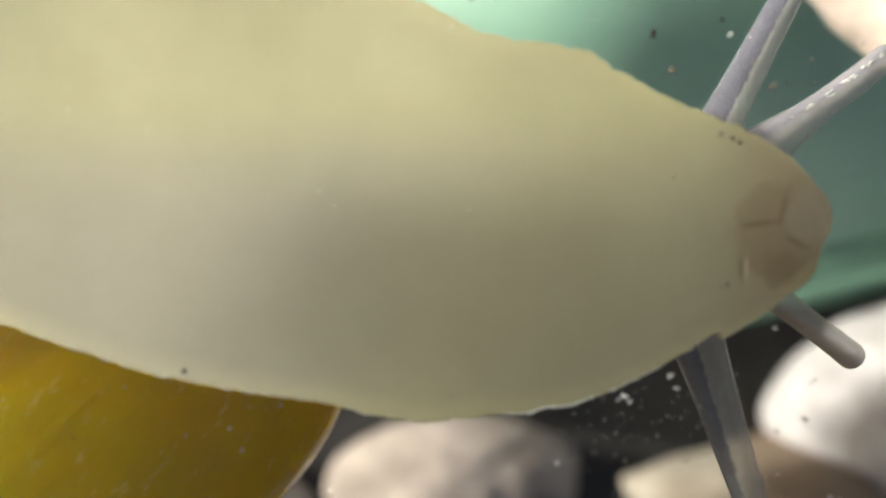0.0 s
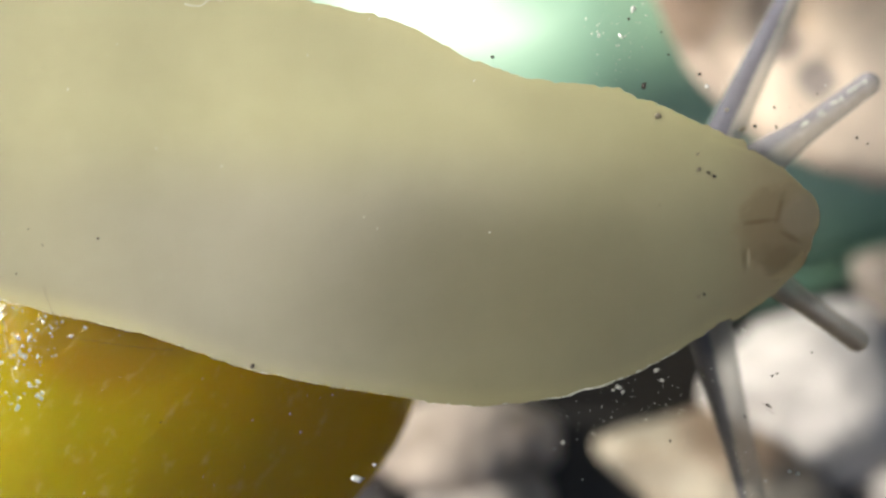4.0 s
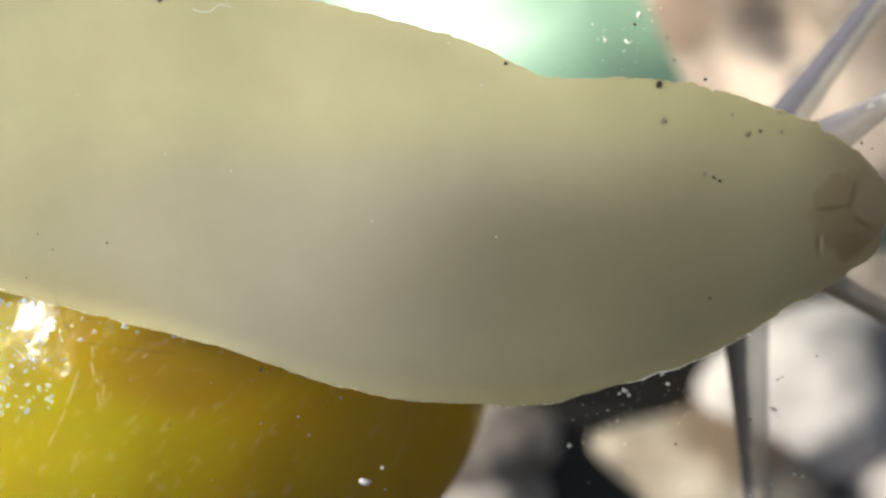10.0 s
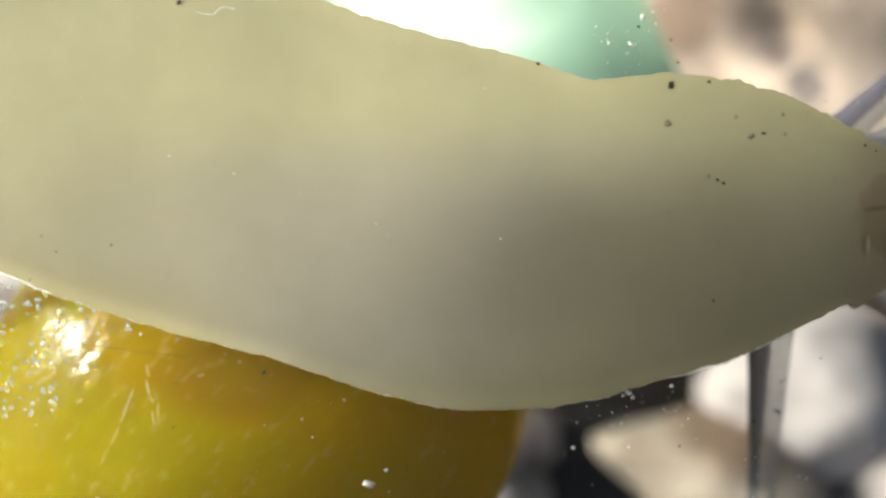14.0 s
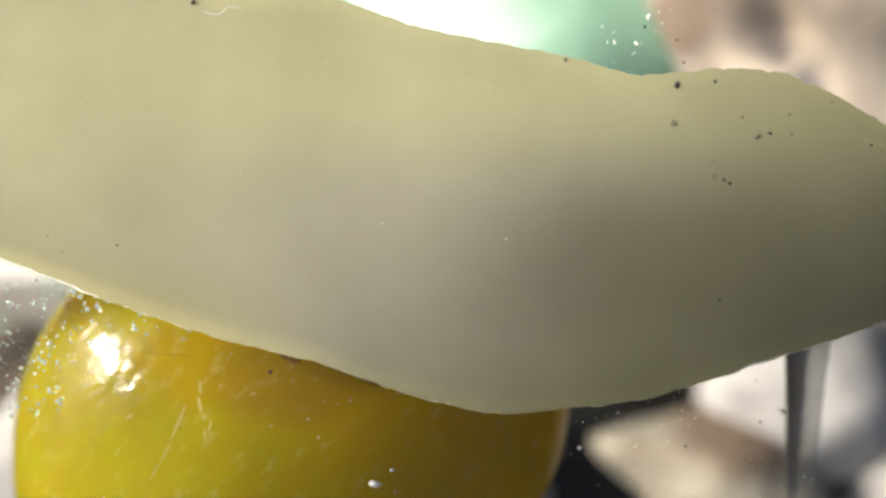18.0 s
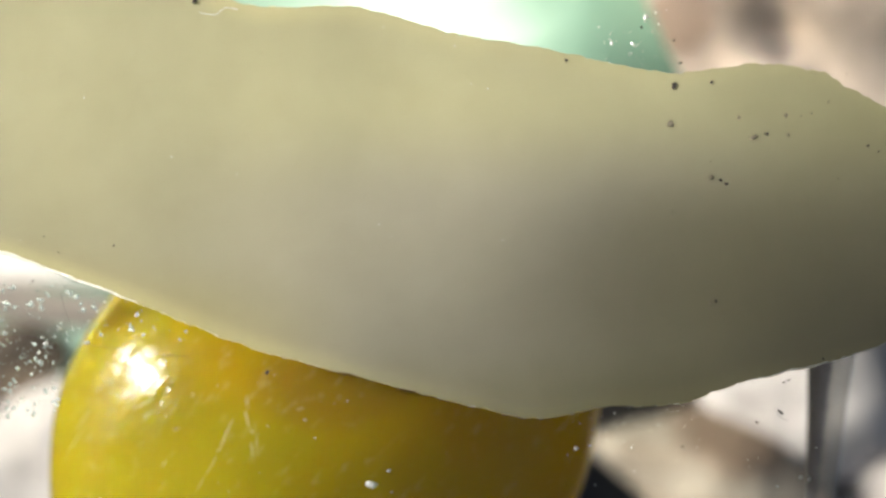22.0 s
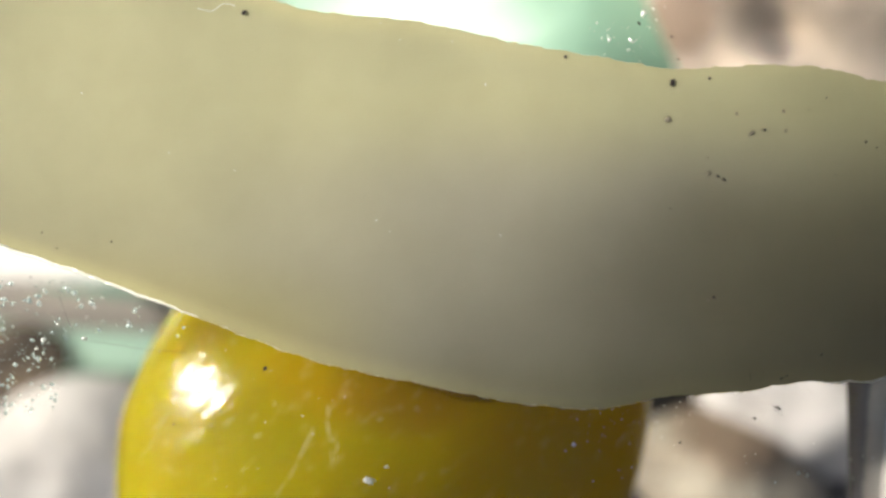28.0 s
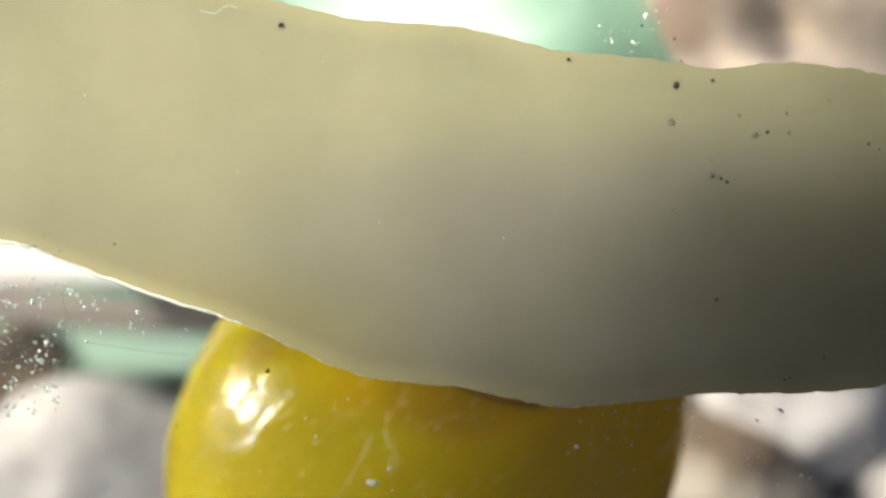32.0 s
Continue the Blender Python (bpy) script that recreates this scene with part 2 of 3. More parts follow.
def lit_rim_glaze():
    """Mint glaze with light painted in: pale at the bowl's sunlit end, dark at the shaded one."""
    m, n, l, b = material("lit_rim_glaze", 0.3)
    xyz = n.new("ShaderNodeSeparateXYZ")
    l.new(coords(n), xyz.inputs[0])
    f = noise_tex(n, l, 260, 4)
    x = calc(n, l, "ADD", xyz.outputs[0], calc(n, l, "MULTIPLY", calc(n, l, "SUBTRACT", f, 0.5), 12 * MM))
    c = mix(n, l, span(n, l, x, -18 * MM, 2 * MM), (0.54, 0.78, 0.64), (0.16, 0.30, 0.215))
    c = mix(n, l, 0.3, c, ramp(n, l, f, [(0.3, (0.8, 0.8, 0.8)), (0.7, (1, 1, 1))]), "MULTIPLY")
    l.new(c, b.inputs["Base Color"])
    return m


LIT_RIM_MINT = lit_rim_glaze()
MANTLE = plain("mantle_flesh", (0.12, 0.066, 0.003), 0.62, 0.2, 900, 0.1)
MANTLE.node_tree.nodes["Principled BSDF"].inputs["Specular IOR Level"].default_value = 0.2
SCUFF = plain("shell_scuff", (0.82, 0.74, 0.36), 0.35, 0.2, 3000)
DIRT = plain("dark_dirt", (0.035, 0.027, 0.02), 0.8, 0.5, 4000)
FLECK = plain("pale_fleck", (0.75, 0.77, 0.72), 0.35, 0.2, 4000)
# pale green colour paints the sparkle of light in clear drops
DROPLET = plain("pale_droplet", (0.80, 0.97, 0.87), 0.10, 0.1, 4000, 0.0)
DROPLET.node_tree.nodes["Principled BSDF"].inputs["Alpha"].default_value = 0.38
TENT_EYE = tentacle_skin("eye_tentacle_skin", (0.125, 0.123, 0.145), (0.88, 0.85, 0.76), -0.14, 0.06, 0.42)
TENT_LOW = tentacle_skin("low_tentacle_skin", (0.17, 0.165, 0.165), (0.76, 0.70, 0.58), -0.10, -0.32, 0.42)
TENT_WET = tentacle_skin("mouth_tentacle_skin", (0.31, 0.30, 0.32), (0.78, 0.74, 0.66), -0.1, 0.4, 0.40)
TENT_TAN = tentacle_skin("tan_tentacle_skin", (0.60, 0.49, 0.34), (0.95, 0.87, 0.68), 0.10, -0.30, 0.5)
# white slime, also used to paint glints
SLIME_GLINT = plain("slime", (0.85, 0.85, 0.75), 0.15, 0.1, 3000, 0.0)
DUST = plain("brown_dust", (0.22, 0.19, 0.13), 0.8, 0.4, 4000)
SHADE_BAR = plain("shade_bar_dark", (0.12, 0.11, 0.10), 0.7, 0.2, 60)
GLARE_WHITE = plain("glare_white", (0.80, 0.80, 0.77), 0.4, 0.06, 700, 0.05)
STRIP_GREY = plain("strip_grey", (0.46, 0.42, 0.37), 0.35, 0.35, 900, 0.4)
SOIL = plain("dark_soil", (0.044, 0.041, 0.036), 0.9, 0.6, 500, 0.6)
WHITE_STONE = stone_material("white_stone", (0.57, 0.56, 0.55), (0.36, 0.35, 0.34), 0.44)
CREAM_STONE = stone_material("cream_stone", (0.45, 0.41, 0.33), (0.25, 0.205, 0.15), 0.44, stains=[(0.3, 3.8, 5.6, (0.15, 0.10, 0.062))])
# the grey spots paint shade into the stone's hollows
PEACH_STONE = stone_material("peach_stone", (0.72, 0.615, 0.505), (0.25, 0.20, 0.17), 0.44, scale=100,
                             stains=[(0.1, -9.4, 3.2, (0.27, 0.23, 0.20)), (1.2, -9.4, 1.7, (0.18, 0.155, 0.145)), (-3.7, -12.3, 3.2, (0.26, 0.19, 0.14)), (4.4, -9.2, 1.5, (0.25, 0.225, 0.215))])
GREY_STONE = stone_material("grey_stone", (0.62, 0.575, 0.54), (0.20, 0.195, 0.19), 0.48)
MOTTLED_STONE = stone_material("mottled_stone", (0.69, 0.68, 0.665), (0.38, 0.38, 0.375), 0.42)
PINK_STONE = stone_material("pink_stone", (0.27, 0.235, 0.205), (0.15, 0.13, 0.11), 0.46)
ROSE_STONE = stone_material("rose_stone", (0.52, 0.455, 0.40), (0.24, 0.20, 0.165), 0.42, stains=[(4.6, -2.0, 3.2, (0.13, 0.105, 0.08))])
BROWN_STONE = stone_material("brown_stone", (0.22, 0.17, 0.12), (0.05, 0.04, 0.03), 0.50)


# ---- making of meshes ----
def part(name, bm, mat, parent=None, label=""):
    me = bpy.data.meshes.new(name)
    bm.normal_update()
    bm.to_mesh(me)
    bm.free()
    for p in me.polygons:
        p.use_smooth = True
    me.materials.append(mat)
    ob = new(name, me)
    if parent:
        ob.parent = parent
    if label:
        tagged(ob, label)
    return ob


def skin_rings(rings, close=True, caps=True):
    """A bmesh skinned over equal rings of points."""
    bm = bmesh.new()
    vs = [[bm.verts.new(p) for p in r] for r in rings]
    k = len(rings[0])
    for a, b in zip(vs, vs[1:]):
        for i in range(k if close else k - 1):
            bm.faces.new((a[i], a[(i + 1) % k], b[(i + 1) % k], b[i]))
    if caps:
        bm.faces.new(vs[0][::-1])
        bm.faces.new(vs[-1])
    bmesh.ops.recalc_face_normals(bm, faces=bm.faces)
    return bm


def interp(x, table):
    xs, ys = zip(*table)
    return float(np.interp(x, xs, ys))


def smooth(lo, hi, x):
    u = min(max((x - lo) / (hi - lo), 0), 1)
    return u * u * (3 - 2 * u)


def tube(points, radii, sides=10):
    rings = []
    pts = [Vector(p) for p in points]
    for i, p in enumerate(pts):
        d = (pts[min(i + 1, len(pts) - 1)] - pts[max(i - 1, 0)]).normalized()
        a = d.cross(Vector((0, 0, 1)))
        a = a.normalized() if a.length > 1e-6 else Vector((1, 0, 0))
        b = d.cross(a)
        rings.append([p + (a * math.cos(q) + b * math.sin(q)) * radii[i] for q in np.linspace(0, 2 * math.pi, sides, endpoint=False)])
    return skin_rings(rings)


def fine_path(points, steps=6):
    """Points rounded into a soft line."""
    out = []
    for i in range(len(points) - 1):
        p0, p1, p2, p3 = (Vector(points[min(max(i + j, 0), len(points) - 1)]) for j in (-1, 0, 1, 2))
        for k in range(steps):
            u = k / steps
            out.append(0.5 * (2 * p1 + (p2 - p0) * u + (2 * p0 - 5 * p1 + 4 * p2 - p3) * u * u + (3 * p1 - p0 - 3 * p2 + p3) * u ** 3))
    return out + [Vector(points[-1])]


# ---- ground ----
bm = bmesh.new()
bmesh.ops.create_grid(bm, x_segments=60, y_segments=60, size=0.12)
for v in bm.verts:
    v.co.z = 0.0008 * noise.noise(v.co * 180) - 0.0004
rim = [e for e in bm.edges if e.is_boundary]
far = bmesh.ops.extrude_edge_only(bm, edges=rim)["geom"]
for v in far:
    if isinstance(v, bmesh.types.BMVert):
        v.co = Vector((v.co.x * 900, v.co.y * 900, 0))
ground = part("ground", bm, SOIL)
tagged(ground, "dark damp soil between the pebbles", "ground", kind="structure")


# ---- pebbles ----
def at_depth(px, py, depth):
    """Where a place of the settled view lies, in metres, that far (mm) from the lens."""
    return (px - 784) * depth / F * MM, (441 - py) * depth / F * MM


def pebble(px, py, rx, ry, rz, turn, mat, seed, label, z=None, lumpy=0.16, pits=(), point=0.0):
    depth = 92 - (rz if z is None else z)
    x, y = at_depth(px, py, depth)
    bm = bmesh.new()
    bmesh.ops.create_icosphere(bm, subdivisions=5, radius=1)
    off = Vector((seed * 7.3, seed * 3.1, seed * 1.7))
    k = depth / F
    for v in bm.verts:
        d = v.co.normalized()
        r = 1 + lumpy * noise.noise(d * 1.1 + off) + 0.35 * lumpy * noise.noise(d * 2.6 + off) + 0.02 * noise.noise(d * 9 + off)
        # facets of a worn stone
        q = max(abs(d.x), abs(d.y), abs(d.z))
        r *= 1 + 0.10 * (q - 0.8)
        for (ax, ay, w, deep) in pits:
            g = (d.x - ax) ** 2 + (d.y - ay) ** 2
            if d.z > 0:
                r -= deep * math.exp(-g / (w * w))
        thin = 1 - point * smooth(0.1, -1.0, d.x)
        v.co = Vector((d.x * rx * k, d.y * ry * k * thin, d.z * rz * thin)) * r * MM
    ob = part("pebble", bm, mat)
    low = min(v.co.z for v in ob.data.vertices)
    ob.matrix_basis = pose(x, y, -low - 0.0003 if z is None else z * MM, 0, 0, turn)
    return tagged(ob, label, "pebble", "pebbles on the ground")


pebble(1438, 698, 192, 160, 6.2, 8, WHITE_STONE, 1, "smooth pale grey-white pebble lying on dark soil")
pebble(1250, 838, 196, 125, 7.0, -14, CREAM_STONE, 12, "cream pebble with brown stains on dark soil", lumpy=0.2, point=0.5)
pebble(822, 784, 165, 92, 5.0, 3, ROSE_STONE, 3, "small pinkish-grey pebble on dark soil")
pebble(850, 905, 125, 95, 5.5, 10, GREY_STONE, 4, "bluish-grey speckled pebble on dark soil")
pebble(180, 822, 225, 158, 5.8, 5, MOTTLED_STONE, 7, "pale grey mottled pebble beside the upturned bowl")
pebble(1590, 860, 115, 95, 6.0, 30, GREY_STONE, 8, "small grey pebble on dark soil")
pebble(1430, 905, 70, 60, 4.0, 0, WHITE_STONE, 9, "small bluish-white pebble on dark soil")
pebble(8, 642, 112, 62, 0.9, 12, BROWN_STONE, 10, "dark brown wet pebble lying on the bowl's rim", z=3.3)
pebble(1606, 512, 112, 70, 2.6, -12, PINK_STONE, 15, "pinkish-brown pebble lying on the bowl", z=7.2)
pebble(520, 900, 170, 130, 6.0, 0, GREY_STONE, 11, "grey pebble under the snail")

# ---- upturned bowl ----
def bowl():
    top = new("bowl")
    x, y = at_depth(1000, 73, 89)
    top.matrix_basis = pose(x, y, 0, 0, 0, 10)
    k = 89 / F
    A, B = 1700 * k, 530 * k
    prof = [(0.0, 8.0), (0.08, 8.0), (0.15, 7.9), (0.22, 7.8), (0.3, 7.5), (0.37, 7.2), (0.44, 6.8), (0.50, 6.4), (0.56, 5.9), (0.60, 5.6), (0.64, 5.3), (0.68, 5.0), (0.70, 4.8), (0.73, 4.5), (0.78, 3.8), (0.84, 3.3)]
    hx, hy = -45 * k + 3, -2.5
    low = [(0.845, 3.2), (0.86, 2.8), (0.90, 3.0), (0.925, 2.95), (0.932, 2.6), (0.939, 2.95), (0.97, 2.8), (1.0, 2.0), (1.0, 1.0), (0.985, 0.2), (0.93, 0.0), (0.86, 0.8)]
    inner = [(0.82, 2.4), (0.70, 3.9), (0.55, 5.0), (0.35, 6.0), (0.2, 6.6), (0.0, 6.8)]

    def ring(f, z):
        out = []
        for a in np.linspace(0, 2 * math.pi, 160, endpoint=False):
            x, y = A * f * math.cos(a), B * f * math.sin(a)
            deep = 18 if y > hy else 19 + 0.4 * max(x - hx, 0)
            swell = 11.3 * math.exp(-((x - hx) / (16 if x < hx else 110)) ** 2 - ((y - hy) / deep) ** 2) * smooth(1.0, 0.2, f)
            out.append((x * MM, y * MM, (z + swell) * MM))
        return out

    part("bowl_body", skin_rings([ring(max(f, 0.002), z) for f, z in prof + low[:2] + inner]), MINT, top)
    part("rim", skin_rings([ring(f, z) for f, z in low[1:] + low[1:2]], caps=False), LIT_RIM_MINT, top, "thick rounded rim, mint painted pale at its lit end")
    # made-up grey strip, limited to the sector where the view shows grey
    band = []
    for f, z in ((0.765, 3.2), (0.765, 4.12), (0.80, 3.78), (0.84, 3.44), (0.862, 3.2), (0.862, 2.4)):
        band.append([(A * f * math.cos(a) * MM, B * f * math.sin(a) * MM, z * MM) for a in np.linspace(radians(186), radians(262), 50)])
    part("grey_strip", skin_rings(band, close=False, caps=False), STRIP_GREY, top, "grey strip added over part of the bowl's edge")
    return tagged(top, "mint-green glazed oval bowl lying upside down", "bowl")


bowl()


def shard(px, py, z, length, width, turn):
    """A white plate with a straight lower edge, added in place of a bright glare, leaning towards the light."""
    x, y = at_depth(px, py, 92 - z)
    n = 24
    rim_up = [(-length / 2 + length * i / n, width * (0.55 + 0.25 * noise.noise(Vector((i * 0.35, 2, 0))))) for i in range(n + 1)]
    rim_low = [(length / 2 - length * i / n, -width * 0.5 + 0.12 * noise.noise(Vector((i * 0.5, 7, 0)))) for i in range(n + 1)]
    outline = rim_up + rim_low
    rings = []
    for inset, h in ((0.0, 0.0), (0.0, 1.0), (0.18, 1.35), (0.5, 1.5)):
        rings.append([((a * (1 - inset * 2 / length)) * MM, (b - math.copysign(inset, b)) * MM, h * MM) for a, b in outline])
    ob = part("glare_plate", skin_rings(rings), GLARE_WHITE)
    ob.matrix_basis = pose(x, y, z * MM, 0, -26, turn)
    return tagged(ob, "white plate added on the bowl in place of a bright glare", "shard")


shard(170, 390, 12.5, 20, 9.5, 1)
pebble(1520, -80, 425, 380, 6.5, -53, PEACH_STONE, 5, "large peach-coloured stone with dark hollows, leaning on the bowl",
       z=25.0, lumpy=0.06, pits=((0.01, -0.68, 0.10, 0.09), (0.10, -0.66, 0.07, 0.06), (0.29, -0.66, 0.07, 0.06), (-0.28, -0.80, 0.10, 0.06), (0.45, -0.30, 0.12, 0.05), (0.10, -0.99, 0.28, 0.10)))


# ---- the glass, held over the pebbles ----
EARLY = [(0, 1.21, -72, -40), (1, 1.15, -54, -33), (2, 1.10, -48, -26), (3, 1.043, -28, -9), (3.5, 1.02, -23, -8),
         (4.5, 1.0, -10, -3), (5.5, 1.0, -1, 1), (6, 1.0, 0, 0)]
LATE = [(7, 2.5, 4), (8, 7, 5), (9, -3.5, 4), (10, -3.5, 2), (11, -1, 4), (12, 10, 9), (13, 6, 6), (14, 3, 6), (14.5, 5, 5),
        (16.5, 20, 7), (17, 15, 5), (18, 14, 6), (19, 13, 6), (20, 8, 4), (21, 13, 9), (22, 8, 7), (23, 6, 4), (24, -1, 2),
        (25, -3, 0), (25.5, 5, 4), (27.5, 1, 1), (28, 4, 0), (29, -9, -3), (30, -2, 1), (31, 2, 2), (32, 9, 4)]


def glass_rows():
    rows = []
    for t, k, dx, dy in EARLY + [(t, 1.0, dx, dy) for t, dx, dy in LATE]:
        ex, ey, ez = (interp(t, [(e[0], e[i]) for e in EYES]) for i in (1, 2, 3))
        d = G / k
        rows.append((t, pose((ex + dx * d / F) * MM, (ey - dy * d / F) * MM, (ez - d) * MM)))
    return rows


THICK = 0.6
bm = bmesh.new()
bmesh.ops.create_cube(bm, size=1)
bmesh.ops.scale(bm, vec=(0.11, 0.08, THICK * MM), verts=bm.verts)
bmesh.ops.translate(bm, vec=(0, 0, THICK * MM / 2), verts=bm.verts)
glass_sheet = new("glass_pane")
tagged(glass_sheet, "clear thin glass pane dusted with specks, a snail clinging beneath", "glass pane")
pane = part("pane", bm, GLASS, glass_sheet)
for p in pane.data.polygons:
    p.use_smooth = False
pane.visible_shadow = False
# added out of view: a post on the pane's corner and a broad bar, put there to shade part of the snail; the bar slowly
# swings
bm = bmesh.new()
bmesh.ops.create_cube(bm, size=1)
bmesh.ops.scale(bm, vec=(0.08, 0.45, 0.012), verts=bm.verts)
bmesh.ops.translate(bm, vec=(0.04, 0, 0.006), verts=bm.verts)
bar = part("shade_bar", bm, SHADE_BAR, glass_sheet, "plain dark bar out of view, added to shade the snail")
part("shade_post", tube([(-0.053, 0.037, 0.0), (-0.0535, 0.0375, 0.004), (-0.070, 0.053, 0.058), (-0.071, 0.054, 0.062)], [0.0015] * 4, 12), SHADE_BAR, glass_sheet, "thin dark post out of view, added to carry the shading bar")
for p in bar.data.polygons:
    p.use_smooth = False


def on_glass(px, py):
    k = G / F
    return (px - 784) * k * MM, (441 - py) * k * MM


# ---- the snail ----
HEIGHT = [(0, 0.8), (60, 2.2), (200, 3.6), (700, 4.2), (1300, 4.0), (1800, 2.8), (2150, 1.6), (2400, 0.4)]
HEAD_AT = [(0, 1409), (1.5, 1423), (3, 1440), (6, 1499), (9, 1560), (13, 1637), (19, 1745), (23, 1820), (28, 1912), (32, 1985)]
SNOUT = [(0, 426), (1.5, 409), (3, 399), (6, 364), (9, 356), (13, 352), (32, 350)]
# the foot's two borders, fitted to its outline in the view: time, then the upper and the lower border at KNOTS behind
# the snout
KNOTS = [150, 250, 370, 490, 610, 730, 850, 1000, 1180, 1360, 1560, 1760, 1960]
BORDER_FIT = [
    (0, [291, 246, 182, 163, 108, 58, 48, 3, -42, -69, -85, -101, -108], [588, 645, 698, 716, 725, 701, 683, 653, 594, 528, 497, 448, 398]),
    (3, [262, 212, 165, 151, 110, 47, 19, -23, -70, -97, -113, -129, -136], [572, 634, 690, 714, 723, 706, 686, 658, 599, 554, 489, 453, 403]),
    (6, [232, 196, 158, 148, 119, 60, 24, -14, -71, -89, -95, -102, -100], [547, 608, 668, 706, 720, 710, 693, 656, 598, 560, 519, 477, 438]),
    (9, [209, 177, 146, 140, 133, 73, 35, -2, -47, -78, -94, -110, -117], [522, 590, 650, 685, 716, 711, 703, 672, 610, 564, 514, 453, 415]),
    (13, [219, 172, 139, 126, 137, 99, 66, 22, -41, -45, -80, -96, -104], [522, 573, 634, 666, 703, 718, 717, 684, 627, 578, 515, 439, 408]),
    (16.5, [232, 169, 127, 124, 129, 95, 74, 38, -18, -36, -71, -87, -94], [543, 582, 628, 667, 699, 716, 720, 690, 630, 585, 519, 441, 413]),
    (19, [234, 174, 120, 114, 126, 98, 73, 45, -12, -12, -78, -94, -101], [559, 593, 627, 668, 703, 715, 728, 701, 640, 594, 524, 453, 407]),
    (22, [219, 180, 119, 109, 123, 105, 79, 54, 7, 3, -70, -102, -109], [562, 602, 640, 667, 707, 712, 732, 705, 658, 610, 531, 456, 384]),
    (25, [228, 192, 130, 116, 122, 113, 92, 71, 26, 6, -40, -74, -82], [564, 613, 655, 667, 702, 709, 728, 717, 661, 625, 554, 473, 416]),
    (28.5, [243, 196, 145, 119, 117, 124, 104, 78, 41, 22, -34, -58, -66], [577, 621, 675, 676, 692, 700, 721, 712, 681, 640, 565, 491, 421]),
    (32, [242, 197, 147, 119, 108, 118, 100, 86, 45, 31, -14, -45, -79], [562, 606, 662, 685, 692, 692, 704, 715, 682, 658, 572, 505, 427])]
TIMES = [0, 1, 2, 3, 3.5, 4.5, 5.5, 6] + list(range(7, 33))

snail = new("snail")
tagged(snail, "yellow-shelled snail with a cream foot gliding on the glass", "snail")


def soft_line(s, ys):
    """A soft curve through ys at KNOTS."""
    s = min(max(s, KNOTS[0]), KNOTS[-1])
    i = min(max(int(np.searchsorted(KNOTS, s)) - 1, 0), len(KNOTS) - 2)
    h = KNOTS[i + 1] - KNOTS[i]
    u = (s - KNOTS[i]) / h
    d = np.gradient(np.array(ys, float), np.array(KNOTS, float))
    return ((2 * u ** 3 - 3 * u * u + 1) * ys[i] + (u ** 3 - 2 * u * u + u) * h * d[i]
            + (3 * u * u - 2 * u ** 3) * ys[i + 1] + (u ** 3 - u * u) * h * d[i + 1])


def border(side, s, t):
    """Where the foot's upper (1) or lower (-1) border runs at t, s behind the snout."""
    i = 1 if side > 0 else 2
    for a, b in zip(BORDER_FIT, BORDER_FIT[1:]):
        if t <= b[0]:
            w = (t - a[0]) / (b[0] - a[0])
            return (1 - w) * soft_line(s, a[i]) + w * soft_line(s, b[i])


def half_width(s):
    w = interp(s, WIDTH) / 2
    return max(w, 1.0)


def edge_ripple(s, side):
    p = Vector((s * 0.03, side * 9.0, 0))
    q = Vector((s * 0.09, side * 5.0, 3.0))
    return 4.2 * noise.noise(p) + 3.4 * noise.noise(q)


def body_piece(name, s0, s1, lift, side):
    """A slab of the foot from s0 to s1 (distance behind the snout), sole up, in the snail's own space; side 1 or -1: one half of it."""
    n = max(int((s1 - s0) / 5), 6)
    m = 16
    if side:
        vs = [-0.3 + 1.3 * j / m for j in range(m + 1)]
        vs = [side * v for v in vs][::side]
    else:
        vs = [-1 + 2 * j / m for j in range(m + 1)]
    rings = []
    for i in range(n + 1):
        u = i / n
        s = s0 + (s1 - s0) * u
        if s0 <= 0:
            s = s1 * u * u
        w = half_width(s)
        fade = min(1, w / 60)
        up, dn = w + fade * edge_ripple(s, 1), w + fade * edge_ripple(s, -1)
        if s0 > 0 and i in (0, n) or i == n:
            up, dn = up * 0.985, dn * 0.985
        h = interp(s, HEIGHT)
        ring = [(v, 0.0) for v in vs] + [(v, 0.18 + (h - 0.18) * max(1 - abs(v) ** 1.7, 0.0) ** 0.8) for v in vs[::-1]]
        rings.append([(-s * U * MM, v * (up if v > 0 else dn) * U * MM, -(z + lift) * MM) for v, z in ring])
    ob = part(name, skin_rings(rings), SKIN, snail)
    for p in ob.data.polygons:
        p.use_smooth = p.normal.z < 0.5 and abs(p.normal.x) < 0.999
    # slime bead; its white colour and thicker stretches paint the border's glint
    if side < 0 and s0 < 2000:
        pts, rad = [], []
        for i in range(6):
            s = s0 + (s1 - s0) * i / 5
            w = half_width(s)
            pts.append(Vector((-s * U * MM, -(w + min(1, w / 60) * edge_ripple(s, -1)) * U * MM, -(lift + 0.02) * MM)))
            rad.append((0.004 + 0.013 * max(0, noise.noise(Vector((s * 0.006, 4, 0)))) + 0.055 * smooth(1480, 1700, s) + 0.018 * smooth(220, 280, s) * smooth(520, 440, s)) * MM)
        part("slime_bead", tube(pts, rad, 6), SLIME_GLINT, ob, "thin bead of slime, white for the border's glint")
    return ob


HEAD = body_piece("head", 0, 175, 0.030, 0)
PIECES = []
for i, a in enumerate(range(150, 2400, 30)):
    for side in (1, -1):
        ob = body_piece("foot_segment", a - 20, min(a + 50, 2399), 0.031 + 0.0008 * i + (0.0004 if side < 0 else 0), side)
        PIECES.append((ob, a + 15, side))


